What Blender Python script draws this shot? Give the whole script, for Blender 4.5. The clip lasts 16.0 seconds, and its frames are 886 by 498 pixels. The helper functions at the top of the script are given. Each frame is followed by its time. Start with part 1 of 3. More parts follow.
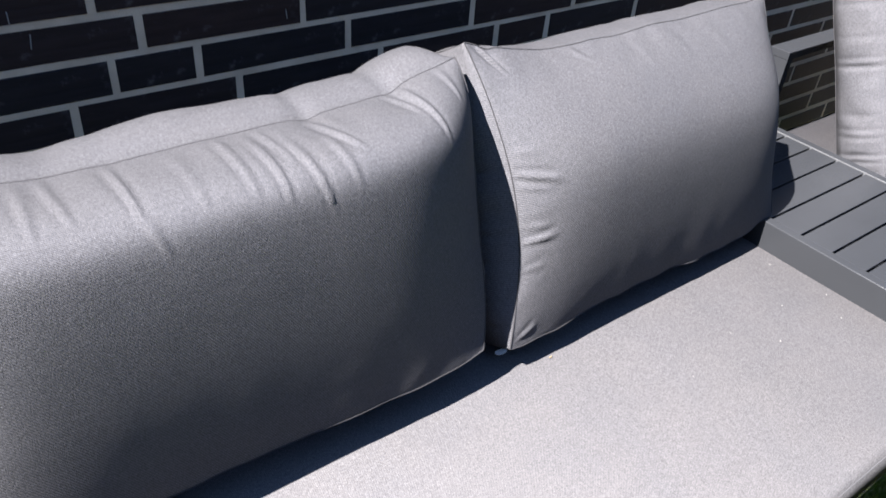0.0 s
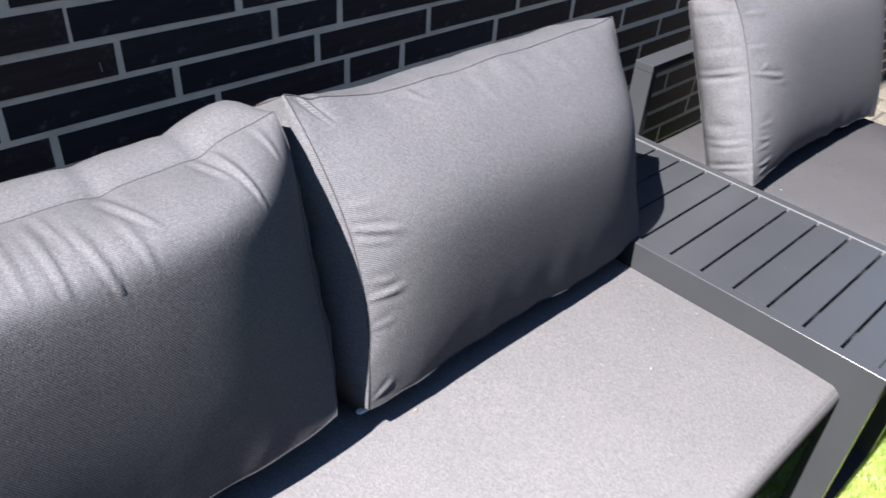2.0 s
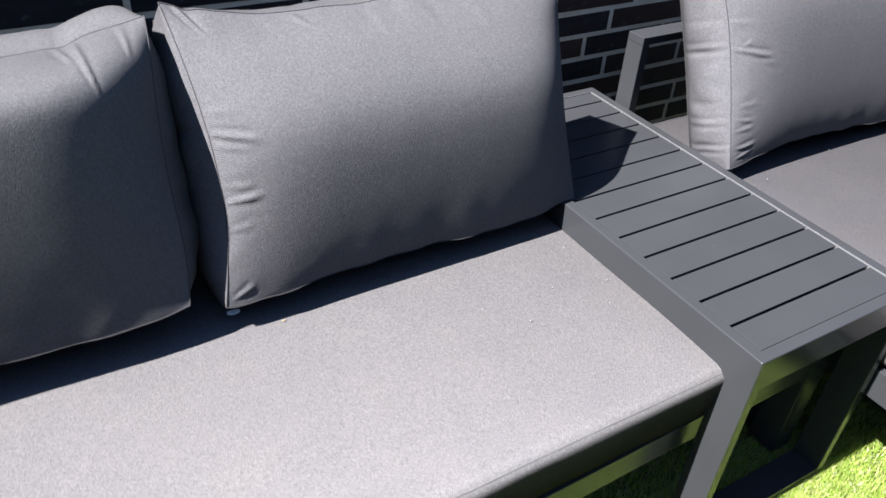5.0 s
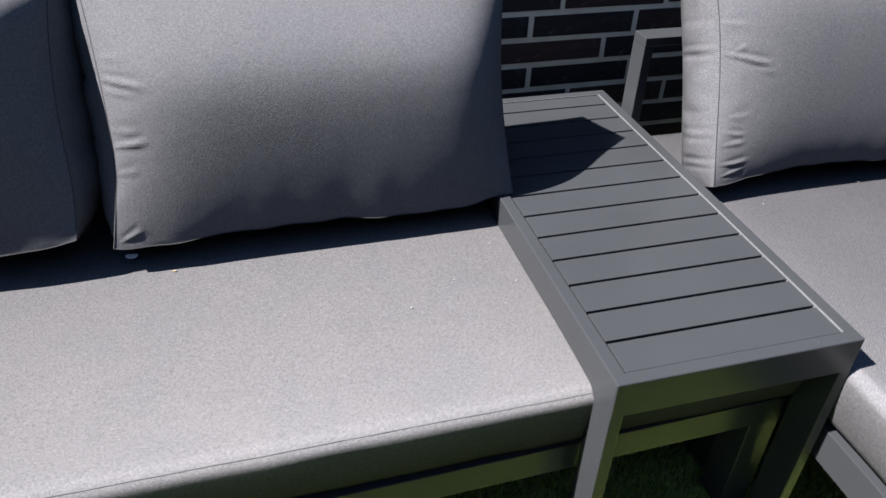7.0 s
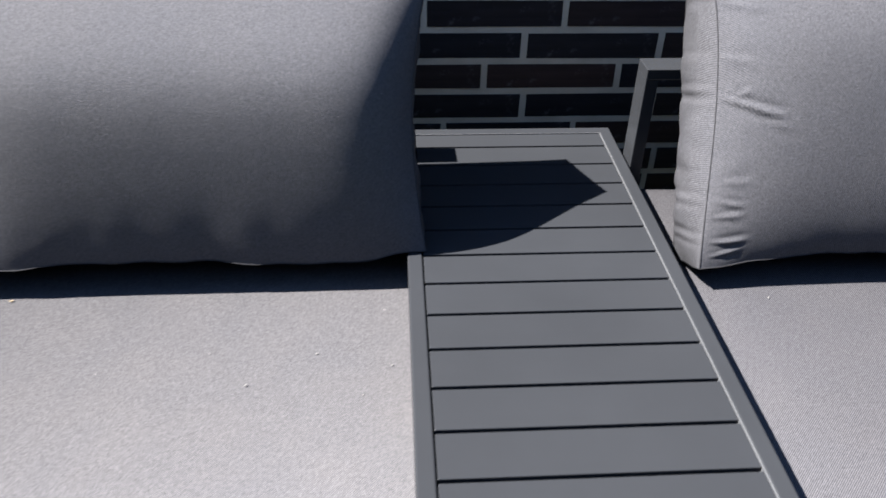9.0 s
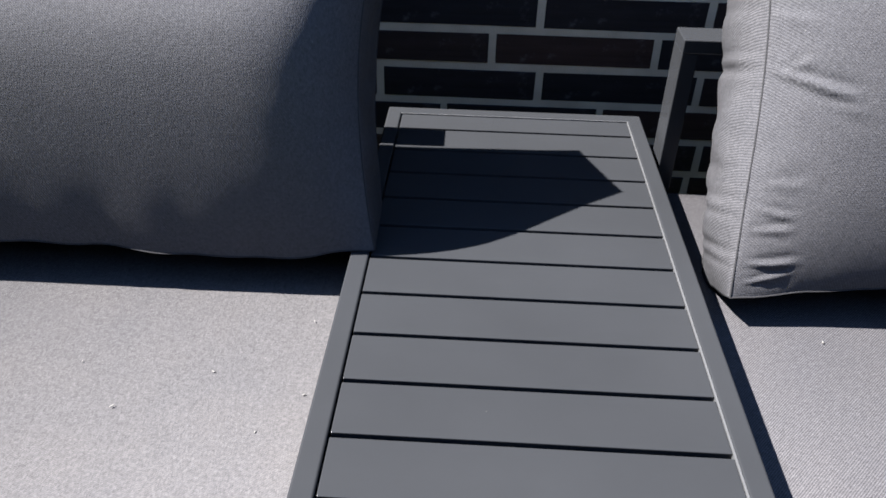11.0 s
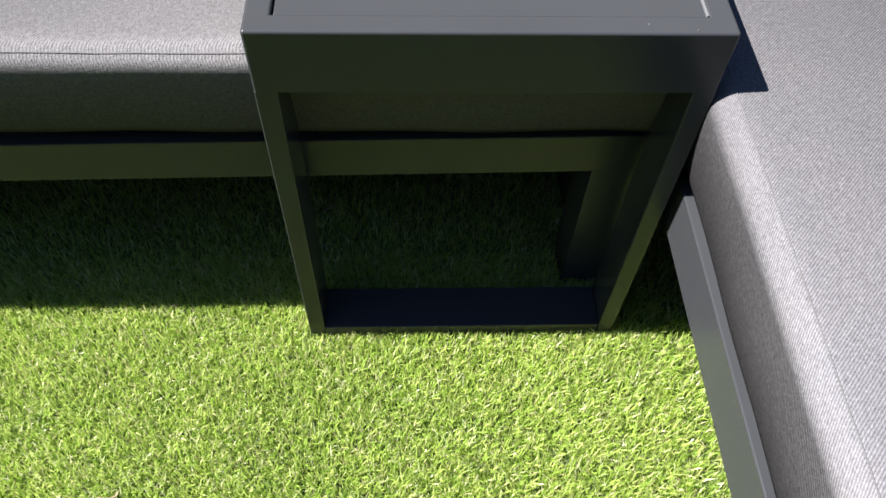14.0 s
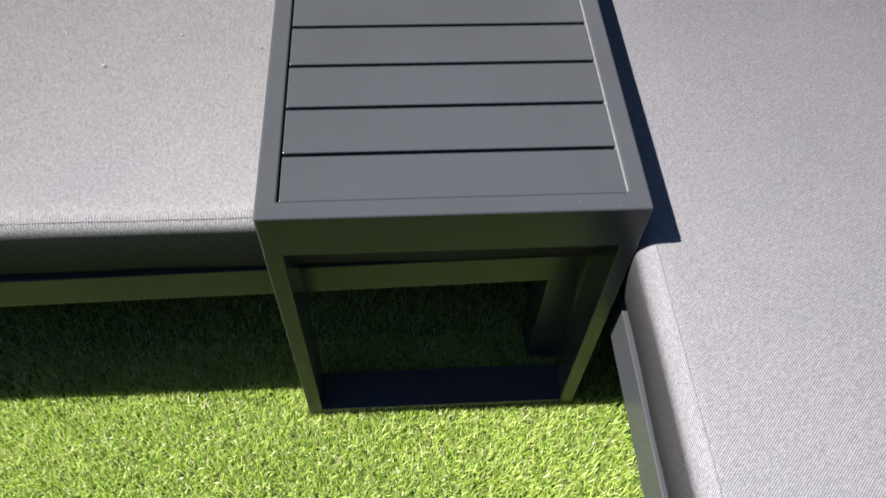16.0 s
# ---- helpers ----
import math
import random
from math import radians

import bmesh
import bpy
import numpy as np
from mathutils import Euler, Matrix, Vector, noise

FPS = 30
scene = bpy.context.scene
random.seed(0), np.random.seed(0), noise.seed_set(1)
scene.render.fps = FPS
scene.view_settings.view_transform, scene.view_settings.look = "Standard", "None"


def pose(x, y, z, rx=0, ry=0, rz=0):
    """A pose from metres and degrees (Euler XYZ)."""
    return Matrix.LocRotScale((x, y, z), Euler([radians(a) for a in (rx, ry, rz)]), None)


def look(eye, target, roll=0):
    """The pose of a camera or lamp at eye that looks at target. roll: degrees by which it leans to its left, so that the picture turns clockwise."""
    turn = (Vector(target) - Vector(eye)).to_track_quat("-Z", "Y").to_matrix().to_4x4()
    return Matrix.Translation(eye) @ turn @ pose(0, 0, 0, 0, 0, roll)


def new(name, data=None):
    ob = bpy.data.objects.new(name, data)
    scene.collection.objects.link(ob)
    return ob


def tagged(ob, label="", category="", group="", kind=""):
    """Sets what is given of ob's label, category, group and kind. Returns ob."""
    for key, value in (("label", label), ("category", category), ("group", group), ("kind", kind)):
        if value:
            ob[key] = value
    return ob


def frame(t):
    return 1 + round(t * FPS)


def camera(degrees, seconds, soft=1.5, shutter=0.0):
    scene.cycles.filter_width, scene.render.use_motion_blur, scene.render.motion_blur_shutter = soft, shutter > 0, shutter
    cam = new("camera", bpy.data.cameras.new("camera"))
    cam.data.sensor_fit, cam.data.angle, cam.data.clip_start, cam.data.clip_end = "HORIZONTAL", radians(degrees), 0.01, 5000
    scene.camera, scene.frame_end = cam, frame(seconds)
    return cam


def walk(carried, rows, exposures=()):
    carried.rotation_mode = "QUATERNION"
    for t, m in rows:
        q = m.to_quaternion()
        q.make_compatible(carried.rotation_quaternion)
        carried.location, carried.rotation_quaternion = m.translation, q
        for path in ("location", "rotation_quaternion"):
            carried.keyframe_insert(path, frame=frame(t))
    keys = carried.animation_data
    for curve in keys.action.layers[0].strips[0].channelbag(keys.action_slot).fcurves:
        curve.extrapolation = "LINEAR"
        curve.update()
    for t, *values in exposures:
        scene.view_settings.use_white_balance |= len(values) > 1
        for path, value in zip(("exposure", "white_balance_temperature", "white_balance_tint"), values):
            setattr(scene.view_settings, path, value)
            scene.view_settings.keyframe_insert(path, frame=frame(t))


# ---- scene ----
cam = camera(60.61, 16.0, shutter=0.5)
# seconds, place in metres, turn in degrees
PATH = [
    (0.0, -1.2295, -0.1821, 1.2030, 53.91, -3.87, -36.03),
    (0.5, -1.2120, -0.1874, 1.2325, 54.13, -3.99, -35.19),
    (1.0, -1.1471, -0.1586, 1.2301, 54.03, -3.95, -35.39),
    (1.5, -1.1087, -0.1615, 1.2357, 54.17, -3.63, -38.68),
    (2.0, -1.0884, -0.1845, 1.2339, 54.51, -3.50, -42.89),
    (2.5, -1.1074, -0.2398, 1.2386, 54.55, -3.34, -43.74),
    (3.0, -1.0822, -0.2408, 1.2366, 54.27, -3.44, -41.97),
    (3.5, -1.0382, -0.2443, 1.2278, 54.21, -3.36, -40.78),
    (4.0, -0.9671, -0.3140, 1.2141, 53.97, -3.34, -39.35),
    (4.2, -0.9311, -0.3544, 1.2162, 53.73, -3.22, -37.67),
    (6.3, -0.6219, -0.6201, 1.1494, 54.41, -3.01, -19.92),
    (6.5, -0.5658, -0.6297, 1.1472, 54.38, -2.79, -18.89),
    (7.0, -0.4351, -0.6612, 1.1518, 54.15, -1.90, -15.49),
    (7.5, -0.3315, -0.6550, 1.1255, 54.17, -1.94, -10.84),
    (8.0, -0.2122, -0.5987, 1.1049, 54.00, -1.21, -7.31),
    (8.5, -0.1133, -0.5349, 1.0891, 54.12, -1.31, -4.69),
    (9.0, -0.0340, -0.4730, 1.0866, 54.16, -1.04, -3.39),
    (9.2, -0.0050, -0.4443, 1.0754, 54.31, -1.12, -3.19),
    (11.5, 0.1115, -0.2841, 0.9120, 54.67, -0.92, 3.87),
    (12.0, 0.1117, -0.3406, 0.8758, 54.92, -1.18, 2.40),
    (12.5, 0.1095, -0.3906, 0.8692, 50.71, -1.64, -0.72),
    (13.0, 0.1093, -0.4593, 0.8638, 43.78, -1.60, -1.68),
    (13.5, 0.0989, -0.5020, 0.8359, 36.96, -1.84, -1.79),
    (14.0, 0.1028, -0.5294, 0.8320, 34.64, -1.75, -1.74),
    (14.5, 0.0976, -0.5406, 0.8356, 34.74, -1.65, -2.68),
    (15.0, 0.0988, -0.5162, 0.8922, 34.56, -1.67, -3.50),
    (15.5, 0.1048, -0.5040, 0.9523, 34.30, -1.71, -3.45),
    (16.0, 0.1112, -0.5006, 1.0244, 34.30, -1.75, -3.37),
]
EXPOSURES = [(0.0, 2.65, 5900, 12), (4.0, 2.63, 5900, 11), (6.5, 2.34, 5880, 10), (9.0, 2.31, 5880, 10), (12.0, 2.38, 5920, 10), (16.0, 2.34, 5950, 9)]
walk(cam, [(t, pose(*p)) for t, *p in PATH], EXPOSURES)

# ---- light ----
SUN_WAY = Vector((-0.77, 0.010, 1.0)).normalized()
sun = new("sun", bpy.data.lights.new("sun", "SUN"))
sun.data.energy, sun.data.angle, sun.data.color = 5.0, radians(0.53), (1.0, 0.915, 0.82)
sun.matrix_world = look(SUN_WAY * 20, (0, 0, 0))
world = bpy.data.worlds.new("sky")
scene.world = world
world.use_nodes = True
wn = world.node_tree
sky = wn.nodes.new("ShaderNodeTexSky")
sky.sky_type, sky.sun_disc = "NISHITA", False
sky.dust_density, sky.ozone_density = 0.2, 3.5
sky.sun_elevation = math.asin(SUN_WAY.z)
sky.sun_rotation = math.atan2(SUN_WAY.x, SUN_WAY.y)
wn.nodes["Background"].inputs["Strength"].default_value = 0.057
wn.links.new(sky.outputs["Color"], wn.nodes["Background"].inputs["Color"])


# ---- materials ----
def material(name):
    m = bpy.data.materials.new(name)
    m.use_nodes = True
    return m, m.node_tree, m.node_tree.nodes["Principled BSDF"]


def node(tree, kind, **values):
    n = tree.nodes.new(kind)
    for key, value in values.items():
        n.inputs[key].default_value = value
    return n


def coords(tree, scale=(1, 1, 1), turn=(0, 0, 0)):
    tc = tree.nodes.new("ShaderNodeTexCoord")
    mp = tree.nodes.new("ShaderNodeMapping")
    mp.inputs["Scale"].default_value, mp.inputs["Rotation"].default_value = scale, turn
    tree.links.new(tc.outputs["Object"], mp.inputs["Vector"])
    return mp.outputs["Vector"]


def noise_tex(tree, vec, scale, detail=3.0, rough=0.55):
    n = node(tree, "ShaderNodeTexNoise", Scale=scale, Detail=detail, Roughness=rough)
    tree.links.new(vec, n.inputs["Vector"])
    return n.outputs["Fac"]


def ramp(tree, fac, stops):
    r = tree.nodes.new("ShaderNodeValToRGB")
    while len(r.color_ramp.elements) < len(stops):
        r.color_ramp.elements.new(0.5)
    for e, (p, c) in zip(r.color_ramp.elements, stops):
        e.position, e.color = p, (*c, 1)
    tree.links.new(fac, r.inputs["Fac"])
    return r.outputs["Color"]


def mix(tree, kind, fac, a, b):
    m = tree.nodes.new("ShaderNodeMix")
    m.data_type, m.blend_type = "RGBA", kind
    for socket, value in ((m.inputs[0], fac), (m.inputs[6], a), (m.inputs[7], b)):
        if isinstance(value, (int, float)):
            socket.default_value = value
        elif isinstance(value, tuple):
            socket.default_value = (*value, 1)
        else:
            tree.links.new(value, socket)
    return m.outputs[2]


def bump(tree, bsdf, height, strength, distance, under=None):
    b = node(tree, "ShaderNodeBump", Strength=strength, Distance=distance)
    tree.links.new(height, b.inputs["Height"])
    if under is not None:
        tree.links.new(under, b.inputs["Normal"])
    tree.links.new(b.outputs["Normal"], bsdf.inputs["Normal"])
    return b.outputs["Normal"]


def math_node(tree, op, a, b):
    m = tree.nodes.new("ShaderNodeMath")
    m.operation = op
    for socket, value in ((m.inputs[0], a), (m.inputs[1], b)):
        if isinstance(value, (int, float)):
            socket.default_value = value
        else:
            tree.links.new(value, socket)
    return m.outputs[0]


def fabric(name, tone, plane, ribs=215.0, waver=1.3, low=0.74, high=1.18, nap=1.05):
    """Woven outdoor twill: melange threads under diagonal ribs, and a fine nap that dims the cloth where one looks along it."""
    m, t, b = material(name)
    vec = coords(t)
    tw = t.nodes.new("ShaderNodeTexWave")
    tw.bands_direction = "DIAGONAL"
    tw.inputs["Scale"].default_value = ribs
    tw.inputs["Distortion"].default_value = waver
    tw.inputs["Detail"].default_value = 2.0
    tw.inputs["Detail Scale"].default_value = 2.0
    t.links.new(coords(t, plane), tw.inputs["Vector"])
    along = noise_tex(t, coords(t, (260, 900, 900)), 1.0, 2.0)
    across = noise_tex(t, coords(t, (900, 260, 260)), 1.0, 2.0)
    threads = math_node(t, "MULTIPLY", math_node(t, "ADD", along, across), 0.5)
    col = ramp(t, threads, [(0.36, tuple(0.78 * c for c in tone)), (0.5, tone), (0.64, tuple(min(1.22 * c, 1) for c in tone))])
    cloudy = ramp(t, noise_tex(t, vec, 9.0, 3.0), [(0.3, (0.955, 0.96, 0.97)), (0.7, (1.03, 1.02, 1.01))])
    col = mix(t, "MULTIPLY", 1.0, col, cloudy)
    grain = ramp(t, noise_tex(t, vec, 300.0, 2.0), [(0.34, (0.91, 0.91, 0.915)), (0.66, (1.09, 1.09, 1.085))])
    col = mix(t, "MULTIPLY", 1.0, col, grain)
    # pale fibre ends
    ends = ramp(t, noise_tex(t, vec, 620.0, 1.0), [(0.70, (0, 0, 0)), (0.80, (0.22, 0.22, 0.21))])
    col = mix(t, "ADD", 1.0, col, ends)
    lines = ramp(t, tw.outputs["Fac"], [(0.0, (low, low, low * 1.01)), (1.0, (high, high, high * 0.995))])
    col = mix(t, "MULTIPLY", 1.0, col, lines)
    t.links.new(col, b.inputs["Base Color"])
    b.inputs["Roughness"].default_value = 0.85
    b.inputs["Specular IOR Level"].default_value = 0.10
    b.inputs["Coat Weight"].default_value = 1.0
    b.inputs["Coat Roughness"].default_value = 0.9
    b.inputs["Coat IOR"].default_value = nap
    b.inputs["Coat Tint"].default_value = (0.36, 0.36, 0.36, 1)
    n1 = bump(t, b, threads, 0.7, 0.0010)
    bump(t, b, tw.outputs["Fac"], 0.35, 0.0007, n1)
    return m


# one cloth in three tones: back and chaise lowered to stand in for shading
SHADED_BACK_FABRIC = fabric("shaded_grey_fabric", (0.240, 0.237, 0.253), (1, 0.8, 1), waver=2.2, low=0.80, high=1.14, nap=1.3)
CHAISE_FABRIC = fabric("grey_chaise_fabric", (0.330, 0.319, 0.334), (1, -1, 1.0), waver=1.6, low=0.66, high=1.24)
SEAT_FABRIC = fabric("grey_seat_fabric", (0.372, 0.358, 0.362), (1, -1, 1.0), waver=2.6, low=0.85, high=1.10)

THREAD, _, _b = material("seam_thread")
_b.inputs["Base Color"].default_value, _b.inputs["Roughness"].default_value = (0.028, 0.027, 0.029, 1), 0.9


SEAT_THREAD, _, _b = material("seat_thread")
_b.inputs["Base Color"].default_value, _b.inputs["Roughness"].default_value = (0.0651, 0.0632, 0.0651, 1), 0.9


def coated(name, tone, rough):
    """Powder-coated aluminium: a fine orange-peel skin, faint scuffs and dust."""
    m, t, b = material(name)
    vec = coords(t)
    scuff = noise_tex(t, coords(t, (1, 14, 14)), 3.0, 4.0, 0.6)
    dust = noise_tex(t, vec, 6.0, 4.0)
    col = ramp(t, dust, [(0.3, tone), (0.75, tuple(c * 1.14 for c in tone))])
    t.links.new(col, b.inputs["Base Color"])
    r = math_node(t, "ADD", math_node(t, "MULTIPLY", scuff, 0.14), rough)
    t.links.new(r, b.inputs["Roughness"])
    b.inputs["Specular IOR Level"].default_value = 0.22
    bump(t, b, noise_tex(t, vec, 1400.0, 1.0), 0.10, 0.0004)
    return m


METAL = coated("anthracite_coating", (0.0256, 0.0268, 0.0292), 0.17)


# paler than the table's coating, to paint the glint on its rim
GLINT = coated("glint_coating", (0.085, 0.086, 0.088), 0.20)


def brick_material():
    m, t, b = material("dark_clinker")
    info = t.nodes.new("ShaderNodeObjectInfo")
    geo = t.nodes.new("ShaderNodeNewGeometry")
    vec = coords(t)
    rnd = math_node(t, "FRACT", math_node(t, "ADD", info.outputs["Random"], geo.outputs["Random Per Island"]), 0.0)
    base = ramp(t, rnd, [(0.0, (0.0125, 0.0120, 0.0145)), (0.45, (0.0170, 0.0150, 0.0165)), (0.8, (0.0270, 0.0180, 0.0165)), (1.0, (0.0360, 0.0215, 0.0185))])
    streak = noise_tex(t, coords(t, (6, 60, 90)), 1.0, 4.0, 0.65)
    chalk = ramp(t, noise_tex(t, vec, 38.0, 5.0, 0.7), [(0.585, (0, 0, 0)), (0.74, (0.093, 0.0899, 0.0868))])
    col = mix(t, "MULTIPLY", 0.8, base, ramp(t, streak, [(0.3, (0.6, 0.6, 0.6)), (0.7, (1.4, 1.35, 1.3))]))
    col = mix(t, "ADD", 0.5, col, chalk)
    t.links.new(col, b.inputs["Base Color"])
    t.links.new(math_node(t, "ADD", math_node(t, "MULTIPLY", streak, 0.3), 0.42), b.inputs["Roughness"])
    b.inputs["Specular IOR Level"].default_value = 0.16
    n1 = bump(t, b, streak, 0.6, 0.0025)
    bump(t, b, noise_tex(t, vec, 300.0, 3.0), 0.4, 0.0008, n1)
    return m


BRICK = brick_material()


def grainy(name, stops, scale, rough, depth, fine=700.0):
    m, t, b = material(name)
    vec = coords(t)
    big = noise_tex(t, vec, scale, 5.0, 0.6)
    t.links.new(ramp(t, big, stops), b.inputs["Base Color"])
    b.inputs["Roughness"].default_value = rough
    n1 = bump(t, b, big, 0.4, depth * 2)
    bump(t, b, noise_tex(t, vec, fine, 3.0), 0.6, depth, n1)
    return m


MORTAR = grainy("mortar", [(0.3, (0.430, 0.350, 0.245)), (0.55, (0.535, 0.440, 0.312)), (0.75, (0.575, 0.480, 0.348))], 14.0, 0.95, 0.0022, 420.0)
# darkened to stand for shade between blades and to bounce less light
DIM_BACKING = grainy("turf_backing", [(0.3, (0.034, 0.054, 0.009)), (0.7, (0.056, 0.083, 0.014))], 60.0, 0.9, 0.002)
STONE = grainy("paving_stone", [(0.3, (0.0589, 0.0496, 0.0372)), (0.7, (0.0961, 0.0837, 0.0651))], 22.0, 0.9, 0.001)
SAND = grainy("joint_sand", [(0.3, (0.0279, 0.0248, 0.0174)), (0.7, (0.0527, 0.0465, 0.0341))], 50.0, 0.95, 0.002)
DRY_LEAF = grainy("dry_leaf", [(0.3, (0.1736, 0.124, 0.0682)), (0.7, (0.279, 0.2232, 0.1364))], 120.0, 0.8, 0.0003)
LINT = grainy("lint", [(0.3, (0.160, 0.152, 0.140)), (0.7, (0.230, 0.225, 0.210))], 300.0, 0.9, 0.0002)
LABEL = grainy("label_cloth", [(0.3, (0.70, 0.705, 0.72)), (0.7, (0.76, 0.765, 0.775))], 200.0, 0.8, 0.0001)


def turf_material():
    m, t, b = material("turf_blade")
    geo = t.nodes.new("ShaderNodeNewGeometry")
    patch = noise_tex(t, coords(t), 9.0, 3.0)
    col = ramp(t, geo.outputs["Random Per Island"], [
        (0.0, (0.130, 0.220, 0.025)), (0.28, (0.276, 0.402, 0.058)), (0.58, (0.370, 0.482, 0.104)),
        (0.80, (0.520, 0.585, 0.180)), (0.90, (0.380, 0.350, 0.180)), (1.0, (0.760, 0.775, 0.520))])
    col = mix(t, "MULTIPLY", 1.0, col, ramp(t, patch, [(0.3, (0.88, 0.90, 0.86)), (0.7, (1.08, 1.06, 1.02))]))
    t.links.new(col, b.inputs["Base Color"])
    b.inputs["Roughness"].default_value = 0.28
    thin = t.nodes.new("ShaderNodeBsdfTranslucent")
    t.links.new(col, thin.inputs["Color"])
    both = node(t, "ShaderNodeMixShader", Fac=0.48)
    t.links.new(b.outputs[0], both.inputs[1])
    t.links.new(thin.outputs[0], both.inputs[2])
    t.links.new(both.outputs[0], t.nodes["Material Output"].inputs["Surface"])
    return m


TURF = turf_material()


# ---- mesh tools ----
def part(name, bm, mat, parent, label="", smooth=False):
    """Links a bmesh as one mesh object under a thing or a part."""
    me = bpy.data.meshes.new(name)
    bm.to_mesh(me)
    bm.free()
    me.materials.append(mat)
    if smooth:
        me.polygons.foreach_set("use_smooth", [True] * len(me.polygons))
    ob = new(name, me)
    ob.parent = parent
    return tagged(ob, label)


def thing(name, m, label, category, group="", kind=""):
    ob = new(name)
    ob.empty_display_size = 0.05
    ob.matrix_basis = m
    return tagged(ob, label, category, group, kind)


def box(lo, hi, bevel=0.0, edges=None, segments=2):
    """A box between two corners; bevel rounds all its edges, or those that edges(a, b) picks."""
    bm = bmesh.new()
    bmesh.ops.create_cube(bm, size=1)
    for v in bm.verts:
        v.co = Vector([lo[i] if v.co[i] < 0 else hi[i] for i in range(3)])
    if bevel:
        picked = [e for e in bm.edges if edges is None or edges(e.verts[0].co, e.verts[1].co)]
        bmesh.ops.bevel(bm, geom=picked, offset=bevel, segments=segments, profile=0.5, affect="EDGES")
    return bm


def upright(a, b):
    return abs(a.z - b.z) > 1e-4


def tube(points, radius, sides=6, closed=False):
    """A round cord along points."""
    bm = bmesh.new()
    rings, n = [], len(points)
    for i, p in enumerate(points):
        a, c = points[(i - 1) % n if closed else max(i - 1, 0)], points[(i + 1) % n if closed else min(i + 1, n - 1)]
        way = (Vector(c) - Vector(a)).normalized()
        side = way.cross(Vector((0.31, -0.52, 0.79))).normalized()
        other = way.cross(side)
        rings.append([bm.verts.new(Vector(p) + radius * (math.cos(k) * side + math.sin(k) * other)) for k in [2 * math.pi * j / sides for j in range(sides)]])
    for i in range(n if closed else n - 1):
        for j in range(sides):
            bm.faces.new((rings[i][j], rings[i][(j + 1) % sides], rings[(i + 1) % n][(j + 1) % sides], rings[(i + 1) % n][j]))
    return bm


def shell(xs, ys, zs, shape):
    """The skin of a box divided at xs, ys, zs, each point put where shape says."""
    bm, made = bmesh.new(), {}
    sizes = (len(xs) - 1, len(ys) - 1, len(zs) - 1)

    def at(i, j, k):
        if (i, j, k) not in made:
            made[i, j, k] = bm.verts.new(shape(xs[i], ys[j], zs[k]))
        return made[i, j, k]

    for axis in range(3):
        u, v = (axis + 1) % 3, (axis + 2) % 3
        for end in (0, sizes[axis]):
            for a in range(sizes[u]):
                for b in range(sizes[v]):
                    quad = []
                    for da, db in ((0, 0), (1, 0), (1, 1), (0, 1)):
                        key = [0, 0, 0]
                        key[axis], key[u], key[v] = end, a + da, b + db
                        quad.append(at(*key))
                    bm.faces.new(quad if end else quad[::-1])
    return bm


def eased(n, lo, hi, power=1.6):
    """n + 1 steps from lo to hi, closer together near both ends."""
    out = []
    for i in range(n + 1):
        s = 2 * i / n - 1
        out.append(lo + (hi - lo) * (1 + math.copysign(1 - (1 - abs(s)) ** power, s)) / 2)
    return out


# ---- ground, wall ----
ground = thing("ground", pose(0, 0, 0), "bright green artificial turf laid flat as lawn", "ground", kind="structure")
part("turf_backing", box((-40, -40, -0.08), (1.36, 0.845, -0.016)), DIM_BACKING, ground)
part("bare_earth", box((-40, -40, -0.40), (40, 40, -0.092)), SAND, ground)

WALL_Y, COURSE, STEP, JOINT = 0.845, 0.0588, 0.2515, 0.0120
wall = thing("wall_north", pose(0, WALL_Y, 0), "dark clinker brick wall with pale grey mortar joints", "wall", kind="structure")
part("mortar_bed", box((-6.0, 0.0, -0.1), (9.0, 0.24, 2.6)), MORTAR, wall)

# one known head joint of each course, and where a half brick starts
JOINTS = {-2: 0.48, -1: 0.56, 0: 0.206, 1: 0.130, 2: 0.200, 3: 0.270, 4: 0.076, 5: -0.131, 6: -0.703, 7: -0.772, 8: -0.84, 9: -0.70}
HALVES = {4: -0.320, 5: -1.012, 6: -0.461}


def course_bricks(row):
    """Spans (x0, x1) of the bricks of a course."""
    joint = JOINTS.get(row, 0.206 + 0.066 * (row * 7 % 5))
    half = HALVES.get(row)
    out, x = [], joint - 24 * STEP
    if half is not None:
        x = half - 22 * STEP
    while x < 6.5:
        length = STEP
        if half is not None and abs(x - half) < 0.02:
            length = STEP / 2 + 0.002
        out.append((x + JOINT / 2, x + length - JOINT / 2))
        x += length
    # the bricks at the west end are a little shorter
    short = lambda v: v if v > -0.8 else -0.8 + (v + 0.8) * 0.935
    return [(short(a), short(b)) for a, b in out]


def brick_mesh(length, seed):
    rnd = random.Random(seed)
    h = COURSE - JOINT
    bm = box((0, -0.0006, 0), (length, 0.09, h), 0.0009, lambda a, b: a.y < 0 and b.y < 0, 1)
    for v in bm.verts:
        v.co += Vector((rnd.uniform(-1, 1) * 0.0010, rnd.uniform(-1, 1) * 0.0002, rnd.uniform(-1, 1) * 0.0009))
    return bm


